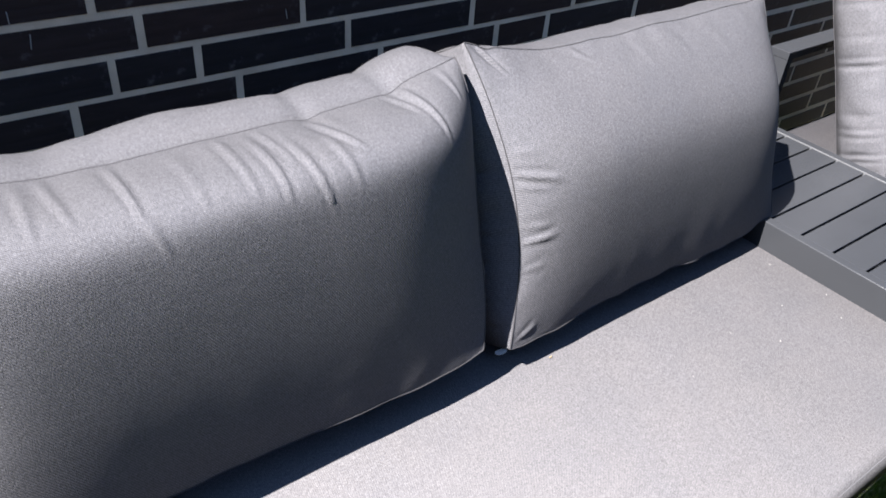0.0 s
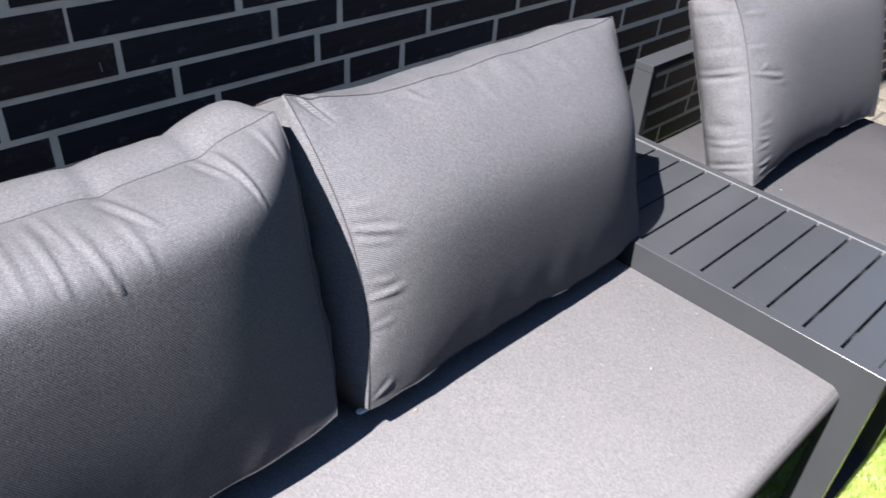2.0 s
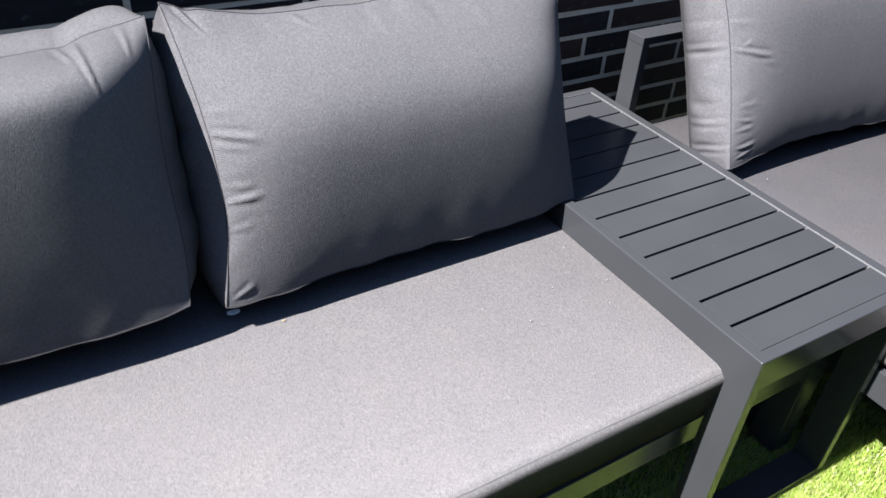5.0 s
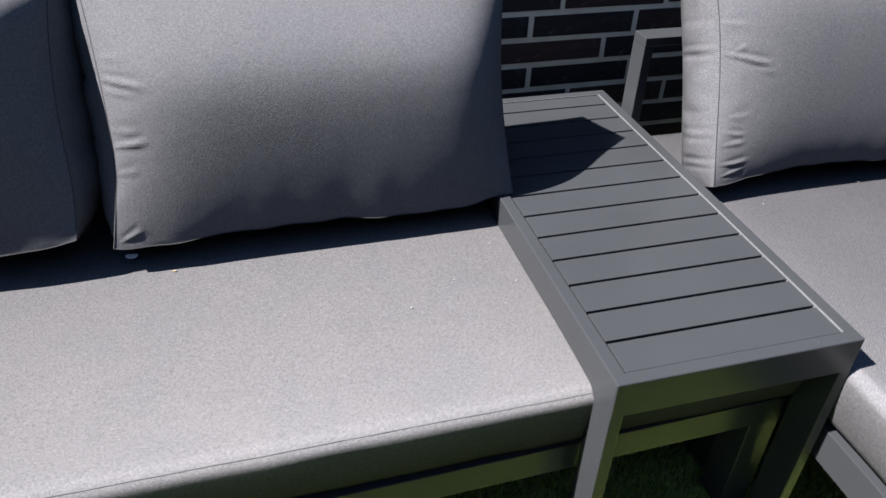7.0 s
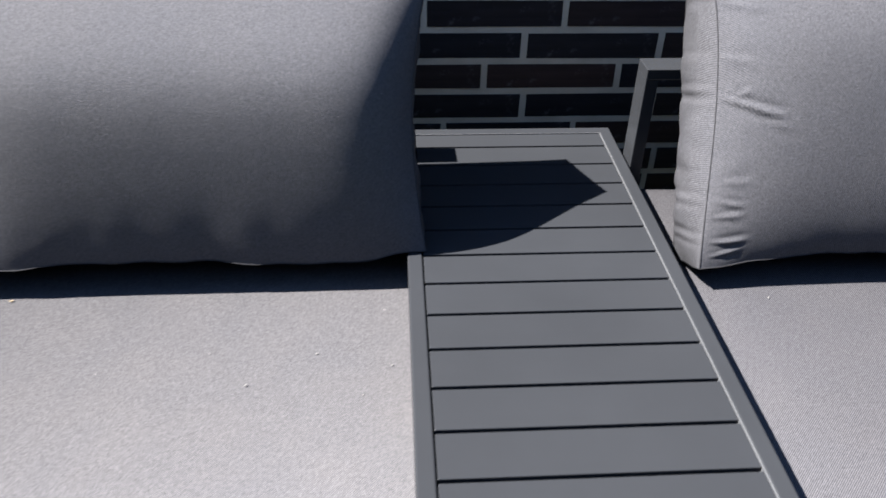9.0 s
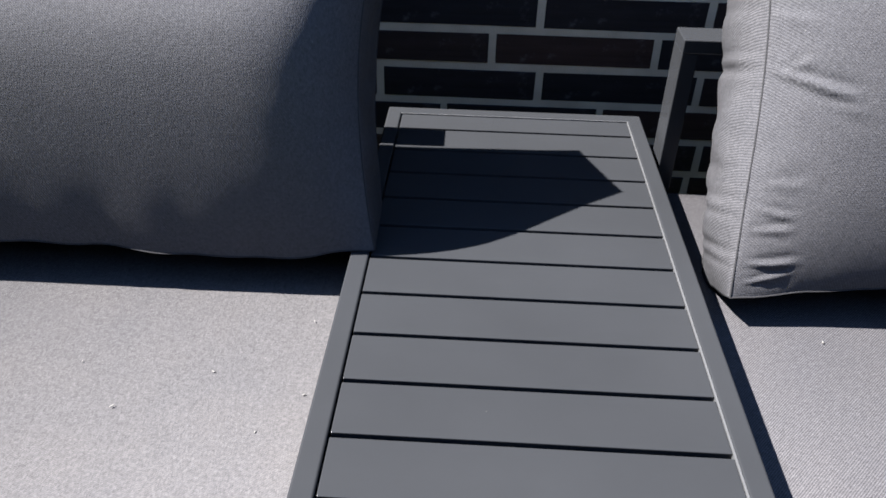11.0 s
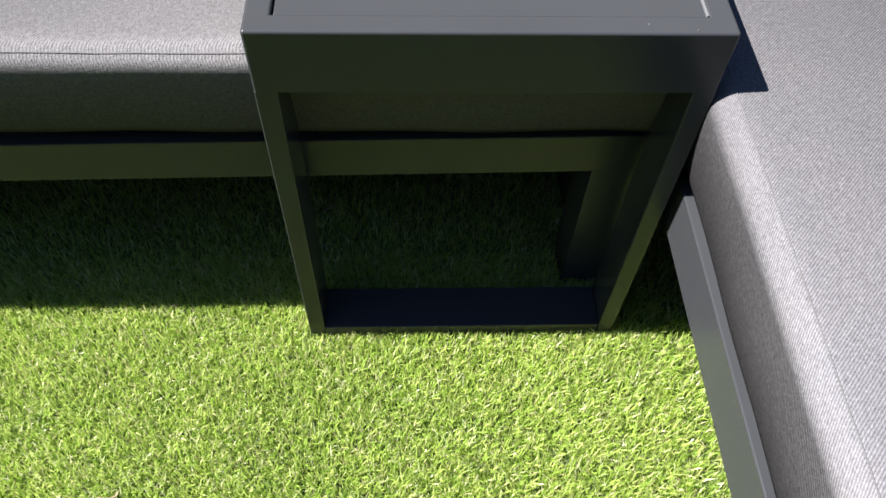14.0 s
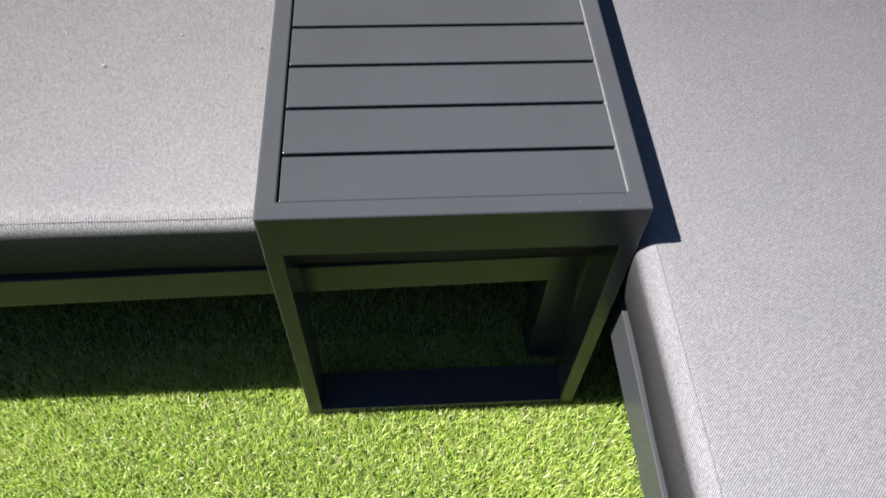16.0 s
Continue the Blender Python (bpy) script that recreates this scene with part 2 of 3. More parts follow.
BRICK_SHAPES = {}
rest = bmesh.new()
rng = random.Random(5)
count = 0
for row in range(-10, 38):
    z = 0.466 + COURSE * row - (COURSE - JOINT) / 2 - 0.0028 * max(row - 4, 0)
    for x0, x1 in course_bricks(row):
        near = -1.35 < x0 < 2.9 and -4 <= row <= 9
        kind = (round(x1 - x0, 2), rng.randrange(8))
        if near and count < 300:
            if kind not in BRICK_SHAPES:
                me = bpy.data.meshes.new("brick")
                shape = brick_mesh(x1 - x0, len(BRICK_SHAPES))
                shape.to_mesh(me)
                shape.free()
                me.materials.append(BRICK)
                BRICK_SHAPES[kind] = me
            ob = new("brick", BRICK_SHAPES[kind])
            ob.parent = wall
            ob.location = (x0, rng.uniform(-0.0006, 0.0001), z + rng.uniform(-0.0008, 0.0008))
            ob.rotation_euler = (0, rng.uniform(-0.002, 0.002), rng.uniform(-0.001, 0.001))
            count += 1
        elif x0 > -5.8:
            y = rng.uniform(-0.0006, 0.0002)
            lo, hi = (x0, y - 0.0008, z), (x1, 0.02, z + COURSE - JOINT)
            c = [rest.verts.new((hi[0] if i & 1 else lo[0], hi[1] if i & 2 else lo[1], hi[2] if i & 4 else lo[2])) for i in range(8)]
            for f in ((0, 1, 5, 4), (0, 4, 6, 2), (1, 3, 7, 5), (4, 5, 7, 6), (0, 2, 3, 1)):
                rest.faces.new([c[i] for i in f])
tagged(part("far_bricks", rest, BRICK, wall), kind="stuff")

# unseen dark screens added round the garden, behind the camera, to block low sky
SCREEN_PAINT = grainy("screen_paint", [(0.3, (0.0279, 0.0279, 0.026)), (0.7, (0.0434, 0.0422, 0.0384))], 3.0, 0.8, 0.001)
for screen_name, lo, hi in (("sky_screen_south", (-4.2, -2.7, -0.016), (7.0, -2.6, 2.8)), ("sky_screen_west", (-4.3, -2.7, -0.016), (-4.2, 0.84, 2.8)), ("sky_screen_east", (7.0, -2.7, -0.092), (7.1, 0.84, 2.8))):
    tagged(part(screen_name, box(lo, hi, 0.004), SCREEN_PAINT, None), "unseen plain dark screen added to block low sky light", "fence", kind="structure")

# ---- side table ----
TX0, TX1, TY0, TY1, TOP = -0.0217, 0.3536, -0.079, 0.760, 0.4614
APRON, RIM, LEG_X, LEG_Y = 0.0603, 0.0205, 0.0191, 0.057


def side_table():
    table = thing("side_table", pose(0, 0, 0), "anthracite powder-coated aluminium side table with slatted top", "table")
    # the rim round the top is one welded ring
    ring = bmesh.new()
    loops = []
    for inset, z in ((0, TOP - APRON), (0, TOP), (RIM, TOP), (RIM, TOP - APRON)):
        loops.append([ring.verts.new((x, y, z)) for x, y in (
            (TX0 + inset, TY0 + inset), (TX1 - inset, TY0 + inset), (TX1 - inset, TY1 - inset), (TX0 + inset, TY1 - inset))])
    for a, b in zip(loops, loops[1:] + loops[:1]):
        for i in range(4):
            ring.faces.new((a[i], a[(i + 1) % 4], b[(i + 1) % 4], b[i]))
    ring.normal_update()
    outer = [e for e in ring.edges if all(v in loops[0] or v in loops[1] for v in e.verts)
             and (upright(e.verts[0].co, e.verts[1].co) or e.verts[0] in loops[1])]
    bmesh.ops.bevel(ring, geom=outer + [e for e in ring.edges if e.verts[0] in loops[2] and e.verts[1] in loops[2]],
                    offset=0.0024, segments=5, profile=0.5, affect="EDGES")
    part("top_frame", ring, METAL, table)
    low = TOP - APRON
    for x in (TX0, TX1 - LEG_X):
        for y in (TY0, TY1 - LEG_Y):
            part("leg", box((x, y, -0.016), (x + LEG_X, y + LEG_Y, low), 0.0013, upright), METAL, table)
    for y in (TY0, TY1 - LEG_Y):
        part("floor_bar", box((TX0 + LEG_X, y + 0.0006, -0.014), (TX1 - LEG_X, y + LEG_Y - 0.0006, 0.011), 0.001), METAL, table)
        part("cross_rail", box((TX0 + RIM, y + RIM + 0.0005, low), (TX1 - RIM, y + LEG_Y, low + 0.018)), METAL, table)
    # slats, each a flat plank with a thin gap
    gaps = [TY0 + RIM - 0.0015] + [0.063 * i for i in range(12)] + [TY1 - RIM + 0.0015]
    for a, b in zip(gaps, gaps[1:]):
        part("slat", box((TX0 + RIM + 0.0016, a + 0.0025, TOP - 0.016), (TX1 - RIM - 0.0016, b - 0.0025, TOP - 0.0018), 0.0008), METAL, table)
    # pale strips painted where the sun glints off the inner rim
    lip = box((TX1 - RIM - 0.0014, TY0 + RIM, TOP - 0.010), (TX1 - RIM, TY1 - RIM - 0.0011, TOP + 0.0002), 0.0013, lambda a, b: a.z > TOP and b.z > TOP and a.x < TX1 - RIM and b.x < TX1 - RIM and abs(a.y - b.y) > 0.1, 3)
    part("glint_strip", lip, GLINT, table, "thin pale strip painting a sun glint")
    part("glint_strip", box((TX0 + RIM, TY1 - RIM - 0.0011, TOP - 0.010), (TX1 - RIM, TY1 - RIM, TOP - 0.0001)), GLINT, table, "thin pale strip painting a sun glint")
    # hidden ledges, added to stop sun leaking between rim and slats
    for y in (TY0 + RIM, TY1 - RIM - 0.012):
        part("leak_stop", box((TX0 + RIM + 0.0145, y, TOP - 0.029), (TX1 - RIM - 0.0145, y + 0.012, TOP - 0.0165)), METAL, table)
    for x in (TX0 + RIM, TX1 - RIM - 0.014):
        part("leak_stop", box((x, TY0 + RIM, TOP - 0.030), (x + 0.014, TY1 - RIM, TOP - 0.0165)), METAL, table)
    for x in (TX0 + RIM + 0.06, TX1 - RIM - 0.08):
        part("slat_support", box((x, TY0 + RIM, TOP - 0.034), (x + 0.02, TY1 - RIM, TOP - 0.0165)), METAL, table)
    return table


side_table()


# ---- cushions ----
def seat_cushion(name, lo, hi, label, cloth, crown, seed, draw_in, seam_in):
    """A flat box cushion with rounded edges, a stitched line round its top and a soft crown."""
    base = pose((lo[0] + hi[0]) / 2, (lo[1] + hi[1]) / 2, lo[2])
    ob = thing(name, base, label, "cushion", "seat cushions")
    w, d, h, r = (hi[0] - lo[0]) / 2, (hi[1] - lo[1]) / 2, hi[2] - lo[2], 0.018

    def shape(x, y, z):
        inner = Vector((max(-w + r, min(w - r, x)), max(-d + r, min(d - r, y)), max(r, min(h - r, z))))
        p = Vector((x, y, z))
        off = p - inner
        if off.length > 1e-9:
            # squash the corner of the box to a rounded edge
            p = inner + off.normalized() * r
        n = off.normalized() if off.length > 1e-9 else Vector((0, 0, 1))
        side = 4 * (z / h) * (1 - z / h) if 0 < z < h else 0
        lean = draw_in * max(0.0, 1 - z / h - 0.15)
        near_y, near_x = max(0.0, (abs(y) - d + 2.5 * r) / (2.5 * r)), max(0.0, (abs(x) - w + 2.5 * r) / (2.5 * r))
        p.y -= math.copysign(lean * near_y, y)
        p.x -= math.copysign(lean * near_x, x)
        if abs(y) >= d - 1e-6:
            p.y += math.copysign(0.005 * side, y)
        if abs(x) >= w - 1e-6:
            p.x += math.copysign(0.005 * side, x)
        if z > h - r:
            fx, fy = 1 - (x / w) ** 6, 1 - (y / d) ** 6
            p.z += crown * max(fx * fy, 0)
            p.z += 0.0022 * noise.noise(Vector((x * 5, y * 5, seed)))
            edge = min(w - abs(x), d - abs(y))
            p.z += 0.0012 * noise.noise(Vector((x * 28, y * 28, seed + 3))) * math.exp(-edge / 0.05)
        else:
            p += n * 0.002 * noise.noise(Vector((x * 9, y * 9, z * 9 + seed)))
        return p

    def steps(size, n):
        a = [-size, -size + r * 0.35, -size + r * 0.7, -size + r, -size + r * 1.5]
        return a + [-size + r * 2 + (2 * size - 4 * r) * i / n for i in range(n + 1)] + [-v for v in a[::-1]]

    zs = [0, r * 0.4, r * 0.8, r * 1.2, h * 0.35, h * 0.5, h * 0.65, h - r * 1.2, h - r * 0.8, h - r * 0.4, h]
    cover = part("cover", shell(steps(w, max(20, int(w * 60))), steps(d, max(20, int(d * 60))), zs, shape), cloth, ob, smooth=True)
    k = seam_in
    line = []
    for (ax, ay), (bx, by) in zip(((-1, -1), (1, -1), (1, 1), (-1, 1)), ((1, -1), (1, 1), (-1, 1), (-1, -1))):
        for i in range(60):
            s = i / 60
            x, y = (ax + (bx - ax) * s) * (w - k), (ay + (by - ay) * s) * (d - k)
            line.append(shape(x, y, h) + Vector((0, 0, -0.0001)))
    part("seam", tube(line, 0.0006 if k else 0.0009, 5, True), SEAT_THREAD, cover, "dark stitched seam line")
    return ob


def hang(lean, knots, roll):
    """Depth of a sagging front panel over its height (101 steps, as a share of the height).
    knots: (share of the height, degrees by which the cloth faces up there);
    roll: (from which height, how suddenly) it rolls back to the top seam."""
    marks = np.linspace(0.005, 0.995, 100)
    slopes = np.tan(np.radians(lean - np.interp(marks, *zip(*knots))))
    back = ((marks - roll[0]) / (1 - roll[0])).clip(0) ** roll[1]
    slopes -= back * slopes.sum() / back.sum()
    return np.concatenate([[0.0], np.cumsum(slopes) / 100])


def back_cushion(m, w, h, d, label, cloth, knots, folds, ears, tuck, side_bow, seed, top_bow=(0.012, 0.0), left_in=0.0, left_foot=0.0, corner_lift=0.014, ear_back=-0.4, lean=24.0, round_off=((4.0, 0.8), (5.0, 0.9)), pulls=(), nicks=(), roll=(0.5, 2.0), shares=(0.0, 0.0)):
    """An upright box cushion: front and back panels swell, the band between them is sewn to both.
    folds: (across 0..1, up 0..1, angle in degrees from upright, length, width, height);
    ears: how far the two top corners stand up; tuck: how much the foot narrows;
    pulls: (side -1 or 1, end -1 or 1, dx, dy, dz) drags a corner; nicks: (across, width, drop) dents in the top seam;
    shares: how much of the swelling the two side seams take part in."""
    ob = thing("back_cushion", m, label, "cushion", "back cushions")
    sag, marks = hang(lean, knots, roll) * h, np.linspace(0, 1, 101)
    falls = np.gradient(sag, h / 100)

    def shape(x, b, c):
        a, v = 2 * x, 2 * c - 1
        foot = max(0.0, 0.38 - c) / 0.38
        wx = (1 - 0.040 * (1 - v * v)) * (1 - tuck * foot ** 2)
        px, pz = x * w * wx, c * h
        lift = ears[0] * max(0.0, 1 - (a + 1) / 0.6) ** 2 + ears[1] * max(0.0, 1 - (1 - a) / 0.6) ** 2
        if c > 0.5:
            px *= 1 - 0.022 * b * v ** 4
            pz += lift * (1 + ear_back * b) * v ** 2 + 0.004 * v ** 6 * noise.noise(Vector((x * w * 13, 0, seed + 40)))
        else:
            pz += 0.012 * v * v * (1 - a * a) * (1 + 0.5 * math.sin(3 + 5 * x)) + corner_lift * foot * abs(a) ** 6
            pz += 0.006 * foot ** 2 * noise.noise(Vector((x * w * 16, 3 * b, seed + 80)))
        py = b * d
        for side, end, dx, dy, dz in pulls:
            near = (0.5 + 0.5 * side * a) ** 4 * (0.5 + 0.5 * end * v) ** 3
            px, py, pz = px + dx * near, py + dy * near, pz + dz * near
        for fu, wide, drop in nicks:
            pz -= drop * math.exp(-((x + 0.5 - fu) / wide) ** 2) * max(0.0, (c - 0.85) / 0.15) ** 2 * (1 - 0.7 * b)
        px += (left_in * (1 - v * v) - left_foot * foot ** 1.5) * (0.5 - x) ** 2
        pz -= 0.3 * left_foot * foot ** 1.5 * (0.5 - x) ** 4
        # the panel hangs upright and rolls over below its top seam
        power, ease = round_off[a > 0]
        belly, share = float(np.interp(c, marks, sag)), shares[a > 0]
        depth = (share + (1 - share) * max(1 - abs(a) ** power, 0) ** ease) * belly
        swell = 3 * depth
        if b == 0:
            py -= depth
            u, relief = x + 0.5, 0.0
            for fu, fv, ang, length, width, height in folds:
                s, co = math.sin(radians(ang)), math.cos(radians(ang))
                dx, dz = (u - fu) * w, (c - fv) * h
                along, across = dz * co + dx * s, dx * co - dz * s
                length *= 0.85
                if abs(across) < 4 * width and abs(along) < 1.6 * length:
                    reach = max(-1.0, min(1.0, along / length))
                    thin = width * (0.72 + 0.28 * reach)
                    ridge = math.exp(-abs(across / thin) ** 1.6) - 0.6 * math.exp(-((across + 1.7 * thin) / thin) ** 2) - 0.35 * math.exp(-((across - 2.2 * thin) / (1.4 * thin)) ** 2)
                    relief += 0.62 * height * ridge * math.exp(-(along / length) ** 4)
            edge = min(min(u, 1 - u) * w, min(c, 1 - c) * h)
            relief += 0.0022 * min(1.0, 0.25 + 1.5 * c) * math.exp(-edge / 0.03) * noise.noise(Vector((x * w * 30, c * h * 30, seed)))
            relief += 0.0011 * swell * noise.noise(Vector((x * w * 8, c * h * 8, seed + 9)))
            relief += 0.0007 * swell * noise.noise(Vector((x * w * 22, c * h * 14, seed + 19)))
            relief *= min(1.0, edge / 0.006)
            # folds stand off square to the cloth
            fall = float(np.interp(c, marks, falls)) * max(1 - abs(a) ** 6, 0)
            steep = math.hypot(1, fall)
            py -= relief / steep
            pz -= relief * fall / steep
        elif b == 1:
            py += 0.2 * depth
        else:
            bow = 4 * b * (1 - b)
            pucker = 0.004 * noise.noise(Vector((x * w * 24, c * h * 24, seed + b * 3)))
            if c == 1:
                pucker = 0.3 * pucker + 0.005 * noise.noise(Vector((x * w * 11, b, seed + 60)))
                pz += (top_bow[0] + top_bow[1] * a + 0.6 * pucker) * bow * (1 - abs(a) ** 24) + pucker * bow
            elif c == 0:
                pz -= 0.004 * bow
            if abs(a) == 1:
                py -= share * belly * (1 - b)
                for fu, fv, ang, length, width, height in folds:
                    if abs(fu - 0.5 - x) < 0.1:
                        px -= math.copysign(0.8 * height * math.exp(-((c - fv - 0.03) * h / width) ** 2) * bow, a)
                px += math.copysign((side_bow[a > 0] + 1.9 * pucker) * bow * (1 - abs(v) ** 4), a)
        return Vector((px, py, pz))

    xs, zs = eased(200, -0.5, 0.5, 1.25), eased(120, 0, 1, 1.3)
    ys = [0, 0.1, 0.25, 0.4, 0.55, 0.7, 0.85, 1.0]
    cover = part("cover", shell(xs, ys, zs, shape), cloth, ob, smooth=True)
    for depth in (0.0, 1.0):
        line = [shape(x, depth, 0) for x in xs[:-1]] + [shape(0.5, depth, c) for c in zs[:-1]]
        line += [shape(x, depth, 1) for x in xs[:0:-1]] + [shape(-0.5, depth, c) for c in zs[:0:-1]]
        part("seam", tube(line, 0.0010, 5, True), THREAD, cover, "dark stitched seam line")
    return ob


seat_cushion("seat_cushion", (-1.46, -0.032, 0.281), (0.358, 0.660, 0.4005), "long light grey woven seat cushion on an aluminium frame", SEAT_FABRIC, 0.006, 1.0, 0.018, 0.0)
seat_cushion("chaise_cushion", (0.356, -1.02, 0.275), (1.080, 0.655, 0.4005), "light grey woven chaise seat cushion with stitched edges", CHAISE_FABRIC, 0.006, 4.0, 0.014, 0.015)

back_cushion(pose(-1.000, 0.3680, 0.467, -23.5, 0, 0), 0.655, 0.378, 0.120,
             "plump grey back cushion with creases below its top seam", SHADED_BACK_FABRIC,
             [(0, 1), (0.3, 2), (0.45, 3.5), (0.58, 5), (0.7, 8), (0.82, 13.5), (0.92, 25), (1, 40)],
             [(0.35, 0.932, -2, 0.030, 0.0040, 0.0048), (0.362, 0.826, -16, 0.022, 0.0050, 0.0020), (0.44, 0.925, 2, 0.029, 0.0060, 0.0014), (0.516, 0.918, 1, 0.036, 0.0042, 0.0042),
              (0.562, 0.893, -3, 0.038, 0.0040, 0.0048), (0.590, 0.950, -14, 0.022, 0.0036, 0.0036), (0.620, 0.865, -12, 0.042, 0.0046, 0.0040),
              (0.693, 0.952, -39, 0.028, 0.0040, 0.0048), (0.678, 0.880, -9, 0.032, 0.0050, 0.0028), (0.841, 0.980, -32, 0.020, 0.0040, 0.0040), (0.874, 0.935, -16, 0.040, 0.0042, 0.0050),
              (0.220, 0.940, 12, 0.022, 0.0055, 0.0026), (0.262, 0.950, -10, 0.022, 0.0050, 0.0028), (0.15, 0.92, -4, 0.030, 0.0050, 0.0030), (0.06, 0.91, -8, 0.035, 0.0060, 0.0030),
              (0.955, 0.955, -8, 0.020, 0.0045, 0.0024)],
             (0.030, 0.029), 0.07, (0.016, 0.034), 2.0, (0.028, 0.004), ear_back=0.45, lean=23.5, round_off=((8.0, 0.9), (5.0, 0.95)),
             pulls=((1, 1, 0.012, 0.004, 0.0),), nicks=((0.682, 0.020, 0.004), (0.85, 0.022, 0.004), (0.36, 0.03, 0.002)), roll=(0.75, 2.5), shares=(0.4, 0.28))
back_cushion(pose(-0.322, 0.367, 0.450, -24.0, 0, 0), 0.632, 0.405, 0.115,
             "plump light grey back cushion with a tucked corner", SHADED_BACK_FABRIC,
             [(0, 0), (0.1, 2.5), (0.25, 4.5), (0.4, 7), (0.5, 11), (0.58, 19), (0.66, 32), (0.75, 44), (0.88, 53), (1, 58)],
             [(0.045, 0.620, 106, 0.036, 0.0055, 0.0056), (0.040, 0.585, 102, 0.028, 0.0045, 0.0030), (0.03, 0.70, 96, 0.020, 0.006, 0.0018), (0.035, 0.405, 86, 0.032, 0.0050, 0.0048),
              (0.030, 0.455, 100, 0.022, 0.005, 0.0022), (0.03, 0.30, 84, 0.02, 0.006, 0.0016), (0.04, 0.05, 62, 0.018, 0.006, 0.0025), (0.040, 0.975, -36, 0.026, 0.0042, 0.0066),
              (0.29, 0.96, -50, 0.018, 0.005, 0.0022), (0.47, 0.93, -14, 0.030, 0.010, 0.0008), (0.60, 0.92, -16, 0.026, 0.009, 0.0007), (0.74, 0.90, -12, 0.04, 0.013, 0.0006)],
             (0.032, 0.004), 0.03, (0.036, 0.004), 5.0, (0.012, 0.0), 0.006, 0.018, round_off=((4.6, 0.85), (8.0, 0.95)),
             pulls=((1, 1, 0.024, 0.010, 0.004), (1, -1, 0.020, 0.010, 0.006)), nicks=((0.05, 0.02, 0.004), (0.31, 0.04, 0.003)), roll=(0.8, 2.0), shares=(0.42, 0.22))
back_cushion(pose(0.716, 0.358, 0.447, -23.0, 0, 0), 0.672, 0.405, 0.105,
             "light grey back cushion leaning on the chaise frame", SHADED_BACK_FABRIC,
             [(0, -4), (0.08, 3), (0.16, 8), (0.3, 13), (0.5, 17), (0.7, 23), (0.85, 32), (1, 42)],
             [(0.066, 0.545, 108, 0.046, 0.0055, 0.0058), (0.110, 0.490, 101, 0.024, 0.006, 0.0022), (0.044, 0.590, 64, 0.014, 0.005, 0.0024), (0.049, 0.298, 91, 0.022, 0.006, 0.0018),
              (0.044, 0.225, 104, 0.022, 0.0045, 0.0028), (0.042, 0.182, 88, 0.024, 0.0045, 0.0030), (0.053, 0.092, 92, 0.028, 0.0050, 0.0036), (0.054, 0.052, 80, 0.026, 0.0045, 0.0026),
              (0.03, 0.70, 108, 0.024, 0.007, 0.0018), (0.05, 0.88, 106, 0.030, 0.007, 0.0022)],
             (-0.018, 0.0), 0.03, (0.022, 0.022), 8.0, corner_lift=-0.008, lean=23.0, round_off=((5.0, 0.85), (8.0, 0.95)),
             pulls=((1, -1, -0.008, 0.0, -0.012),), shares=(0.2, 0.6), roll=(0.6, 2.0))


# ---- sofa frames ----
def sofa_frame(name, x0, x1, y0, y1, back_y, back_x0, leg_x, lo, slat_top, swing, label):
    """Flat aluminium profiles: a seat rail all round, legs, and a loop behind the cushions."""
    ob = thing(name, pose(0, 0.0042 * swing, 0, 0, 0, swing), label, "sofa", "sofas")
    hi, t = 0.268, 0.036
    part("front_rail", box((x0, y0, lo), (x1, y0 + t, hi), 0.0013), METAL, ob)
    part("back_rail", box((x0, y1 - t, lo), (x1, y1, hi), 0.0013), METAL, ob)
    part("side_rail", box((x0, y0 + t, lo), (x0 + t, y1 - t, hi), 0.0013), METAL, ob)
    part("side_rail", box((x1 - t, y0 + t, lo), (x1, y1 - t, hi), 0.0013), METAL, ob)
    n = max(3, int((x1 - x0) / 0.16))
    for i in range(n):
        x = x0 + t + (x1 - x0 - 2 * t) * (i + 0.5) / n
        part("seat_slat", box((x - 0.02, y0 + t, hi - 0.016), (x + 0.02, y1 - t, slat_top), 0.001), METAL, ob)
    for x in (x0, x1 - leg_x):
        for y in (y0, y1 - 0.06):
            part("leg", box((x, y + 0.001, -0.016), (x + leg_x, y + 0.06, lo), 0.0013, upright), METAL, ob)
    if name == "sofa":
        part("side_panel", box((x1 - t + 0.002, y0 + 0.061, -0.012), (x1 - 0.002, y1 - 0.061, lo - 0.002), 0.001), METAL, ob)
    top, deep = 0.622, 0.048
    part("back_bar", box((back_x0, back_y, top - 0.018), (x1 - 0.02 if name == "chaise" else -0.045, back_y + deep, top), 0.0013), METAL, ob)
    for x in (back_x0, (x1 - 0.02 if name == "chaise" else -0.045) - 0.021):
        part("back_post", box((x, back_y, hi), (x + 0.021, back_y + deep, top - 0.018), 0.0013, upright), METAL, ob)
    return ob


sofa_frame("sofa", -1.46, 0.3534, -0.012, 0.70, 0.640, -1.44, 0.055, 0.213, 0.2815, 1.0, "low sofa of flat anthracite aluminium profiles on turf")
sofa_frame("chaise", 0.366, 1.075, -1.0, 0.70, 0.640, 0.364, 0.036, 0.206, 0.268, 0.0, "low anthracite aluminium chaise beside the slatted table")

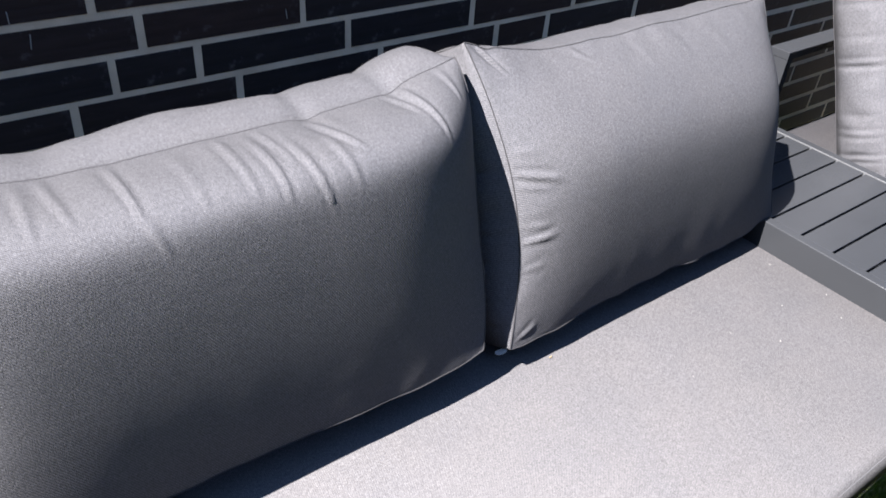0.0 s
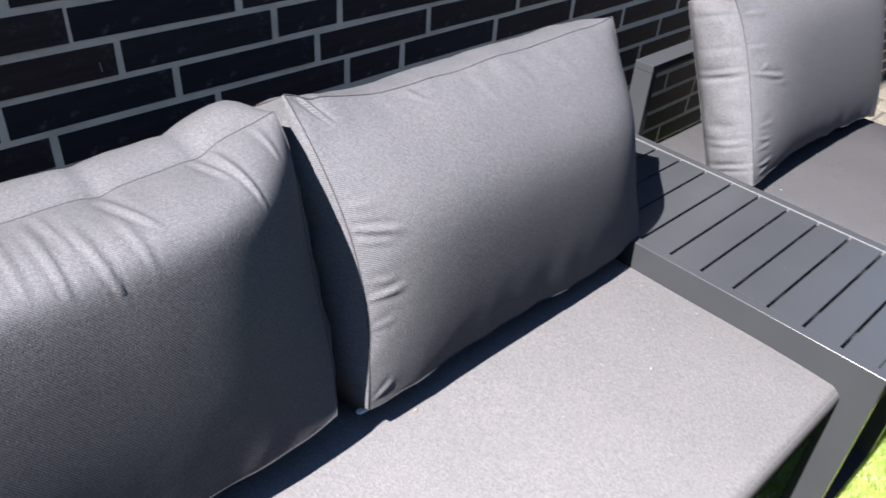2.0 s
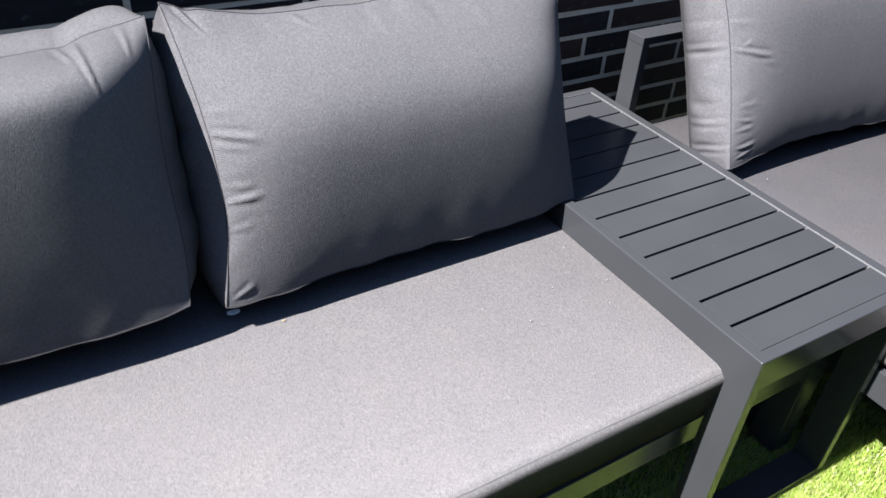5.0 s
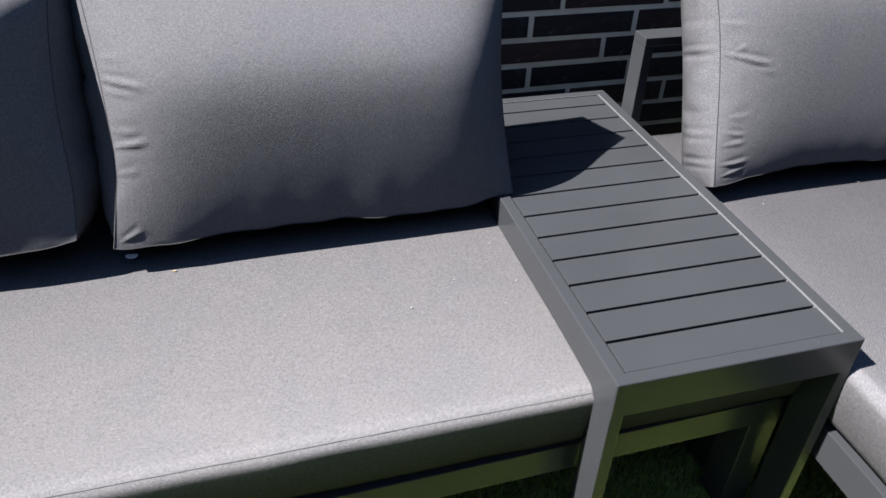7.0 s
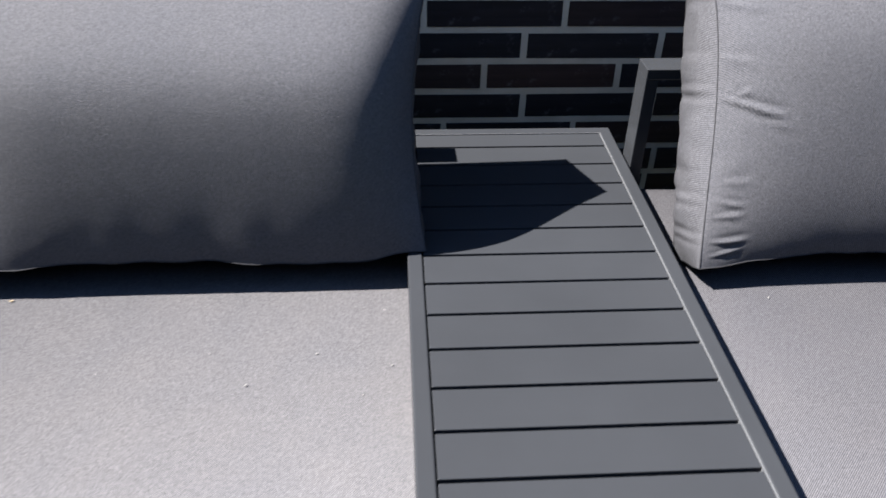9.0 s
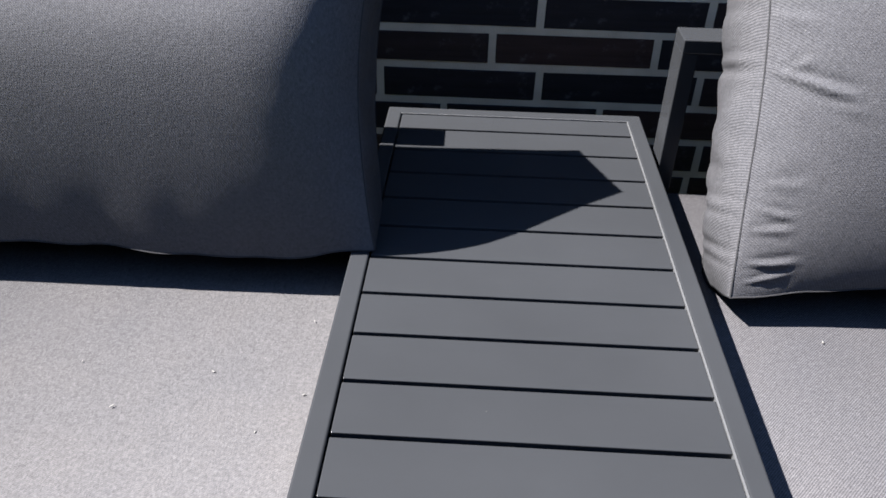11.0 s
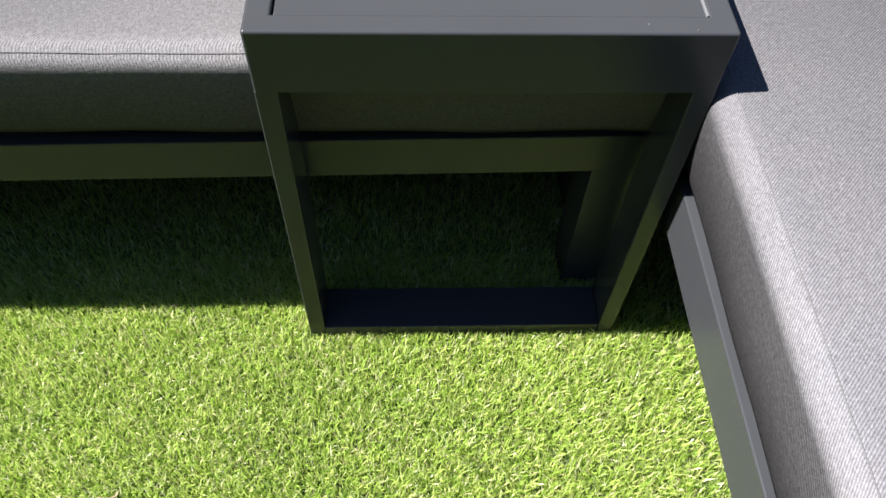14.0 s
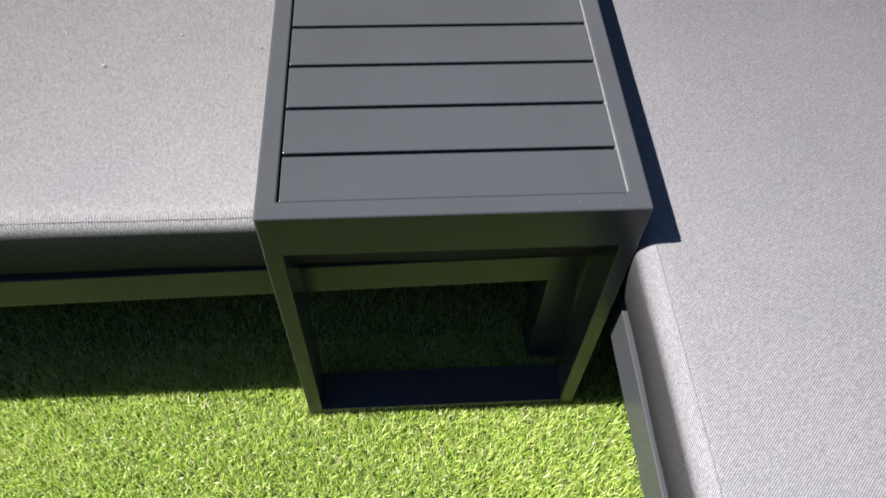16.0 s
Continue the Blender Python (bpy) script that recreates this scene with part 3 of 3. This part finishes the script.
# ---- turf blades ----
def turf(x0, x1, y0, y1, per_m2, seed, level=-0.016):
    r = np.random.default_rng(seed)
    n = int((x1 - x0) * (y1 - y0) * per_m2)
    base = np.stack([r.uniform(x0, x1, n), r.uniform(y0, y1, n), np.full(n, level)], 1)
    turn, lean = r.uniform(0, 2 * np.pi, n), r.normal(0.42, 0.24, n).clip(0.02, 1.1)
    length, width = r.normal(0.0180, 0.003, n).clip(0.010, 0.026), r.uniform(0.0006, 0.0015, n)
    way = np.stack([np.cos(turn), np.sin(turn), np.zeros(n)], 1)
    spin = turn + np.pi / 2 + r.normal(0, 0.5, n)
    side = np.stack([np.cos(spin), np.sin(spin), np.zeros(n)], 1) * (width / 2)[:, None]
    up = np.array([0, 0, 1.0])
    mid = base + (way * np.sin(lean * 0.6)[:, None] + up * np.cos(lean * 0.6)[:, None]) * (length * 0.55)[:, None]
    tip = mid + (way * np.sin(lean * 1.7)[:, None] + up * np.cos(lean * 1.7)[:, None]) * (length * 0.45)[:, None]
    verts = np.stack([base - side, base + side, mid + side, mid - side, tip], 1).reshape(-1, 3)
    start = (np.arange(n) * 5)[:, None]
    loops = np.concatenate([start + np.array([0, 1, 2, 3]), start + np.array([3, 2, 4])], 1).ravel()
    me = bpy.data.meshes.new("turf_blades")
    me.vertices.add(len(verts))
    me.vertices.foreach_set("co", verts.ravel())
    me.loops.add(len(loops))
    me.loops.foreach_set("vertex_index", loops)
    me.polygons.add(2 * n)
    starts = (np.arange(n)[:, None] * 7 + np.array([0, 4])).ravel()
    me.polygons.foreach_set("loop_start", starts)
    me.update(calc_edges=True)
    me.validate()
    me.materials.append(TURF)
    ob = new("turf_blades", me)
    ob.parent = ground
    return tagged(ob, "short curled artificial grass blades", kind="stuff")


turf(-0.70, 0.42, -0.72, 0.04, 270000, 3)
turf(-1.3, -0.70, -0.80, 0.04, 50000, 4)
turf(-0.70, 0.42, 0.04, 0.60, 110000, 5)
turf(0.42, 0.60, -0.80, 0.10, 150000, 6)


# ---- paving past the chaise ----
paving = thing("paving", pose(0, 0, 0), "weathered beige paving stones with weeds in the joints", "paving", kind="structure")
stone_rng = random.Random(11)
part("paving_bed", box((1.37, -2.59, -0.091), (6.9, 0.838, -0.086)), SAND, paving)
for i in range(18):
    for j in range(10):
        x, y = 1.40 + 0.152 * i, -0.42 + 0.122 * j + (0.06 if i % 2 else 0.0)
        if y > 0.72:
            continue
        lift = stone_rng.uniform(-0.002, 0.003)
        shape = box((x, y, -0.12), (x + 0.145 + stone_rng.uniform(-0.006, 0.004), y + 0.115 + stone_rng.uniform(-0.005, 0.003), -0.078 + lift), 0.004, None, 1)
        for v in shape.verts:
            v.co += Vector((stone_rng.uniform(-1, 1), stone_rng.uniform(-1, 1), 0)) * 0.003
        part("paving_stone", shape, STONE, paving)
turf(1.42, 2.6, 0.70, 0.82, 2200, 8, -0.086)
turf(1.42, 2.3, 0.35, 0.70, 400, 9, -0.082)

# ---- small things ----
tag_bm = bmesh.new()
rim = [[tag_bm.verts.new((0.010 * math.cos(k) * abs(math.cos(k)) ** -0.35 if abs(math.cos(k)) > 1e-6 else 0.0, 0.0045 * math.sin(k), z + 9 * (0.013 * math.cos(k)) ** 2))
        for k in [2 * math.pi * (j + 0.5) / 24 for j in range(24)]] for z in (0.0, 0.0012)]
tag_bm.faces.new(rim[1])
tag_bm.faces.new(rim[0][::-1])
for j in range(24):
    tag_bm.faces.new((rim[0][j], rim[0][(j + 1) % 24], rim[1][(j + 1) % 24], rim[1][j]))
label_ob = thing("fabric_label", pose(-0.630, 0.404, 0.417, 14, -6, -12), "small white cloth label under a back cushion corner", "label")
part("cloth", tag_bm, LABEL, label_ob)


def crumb(x, y, z, size, seed, name, label, mat):
    """A crumpled scrap of lint or leaf."""
    r = random.Random(seed)
    bm = bmesh.new()
    bmesh.ops.create_icosphere(bm, subdivisions=2, radius=1)
    turn = r.uniform(0, 6.28)
    for v in bm.verts:
        k = 1 + 0.5 * noise.noise(v.co * 1.7 + Vector((seed, 0, 0)))
        p = Vector((v.co.x * 1.5, v.co.y * 0.6, v.co.z * 0.45)) * k * size
        p.z += 0.5 * p.x * p.x / size * r.uniform(0.3, 0.6)
        v.co = Matrix.Rotation(turn, 3, "Z") @ p
    ob = thing(name, pose(x, y, z), label, name.replace("_", " "), name + "s")
    part("scrap", bm, mat, ob, smooth=True)


for n, (x, y, size) in enumerate(((-0.223, 0.190, 0.0015), (-0.141, 0.242, 0.0012), (-0.080, 0.168, 0.0010), (-0.277, 0.247, 0.0009),
                                  (-0.045, 0.217, 0.0012), (-0.055, 0.325, 0.0010), (-0.409, 0.216, 0.0008), (0.49, 0.331, 0.0013), (0.728, 0.36, 0.0013))):
    crumb(x, y, 0.4078, size, n + 1, "lint_scrap", "tiny pale lint scrap lying on grey fabric", LINT)
for n, (x, y, size) in enumerate(((0.284, -0.069, 0.0004), (0.321, -0.075, 0.0004), (0.13, 0.16, 0.0004))):
    crumb(x, y, 0.4618 if y < 0 else 0.4600, size, n + 51, "dust_speck", "tiny pale dust speck on the dark table top", LINT)
for n, (x, z, size) in enumerate(((-1.087, 0.822, 0.0032), (-1.105, 0.854, 0.0028), (-0.739, 0.806, 0.0024))):
    mark = box((-0.0007, -0.0004, -size * 3), (0.0007, 0.0004, size * 3), 0.0003)
    chalk_ob = thing("chalk_mark", pose(x, 0.8436, z, 0, 8 - 7 * n, 0), "short white chalk scratch on a dark brick", "chalk mark", "chalk marks")
    part("stroke", mark, LINT, chalk_ob)
crumb(-0.566, 0.362, 0.4082, 0.0022, 31, "leaf_scrap", "tiny brown dry leaf scrap on grey fabric", DRY_LEAF)


def dry_curl(x, y, z, turn, size, label):
    """A dry leaf rolled to a thin curl."""
    points = []
    for i in range(15):
        a = math.pi * 0.95 * i / 14
        points.append((size * math.cos(a), size * 0.55 * math.sin(a), 0.3 * size * math.sin(a * 2)))
    ob = thing("dry_leaf", pose(x, y, z, 8, 5, turn), label, "leaf", "dry leaves")
    part("curl", tube(points, size * 0.11, 6), DRY_LEAF, ob, smooth=True)


dry_curl(-0.007, 0.108, 0.001, 20, 0.011, "curled dry leaf on the shaded turf")
dry_curl(-0.224, -0.273, 0.002, 200, 0.010, "small curled brown leaf on sunlit turf")
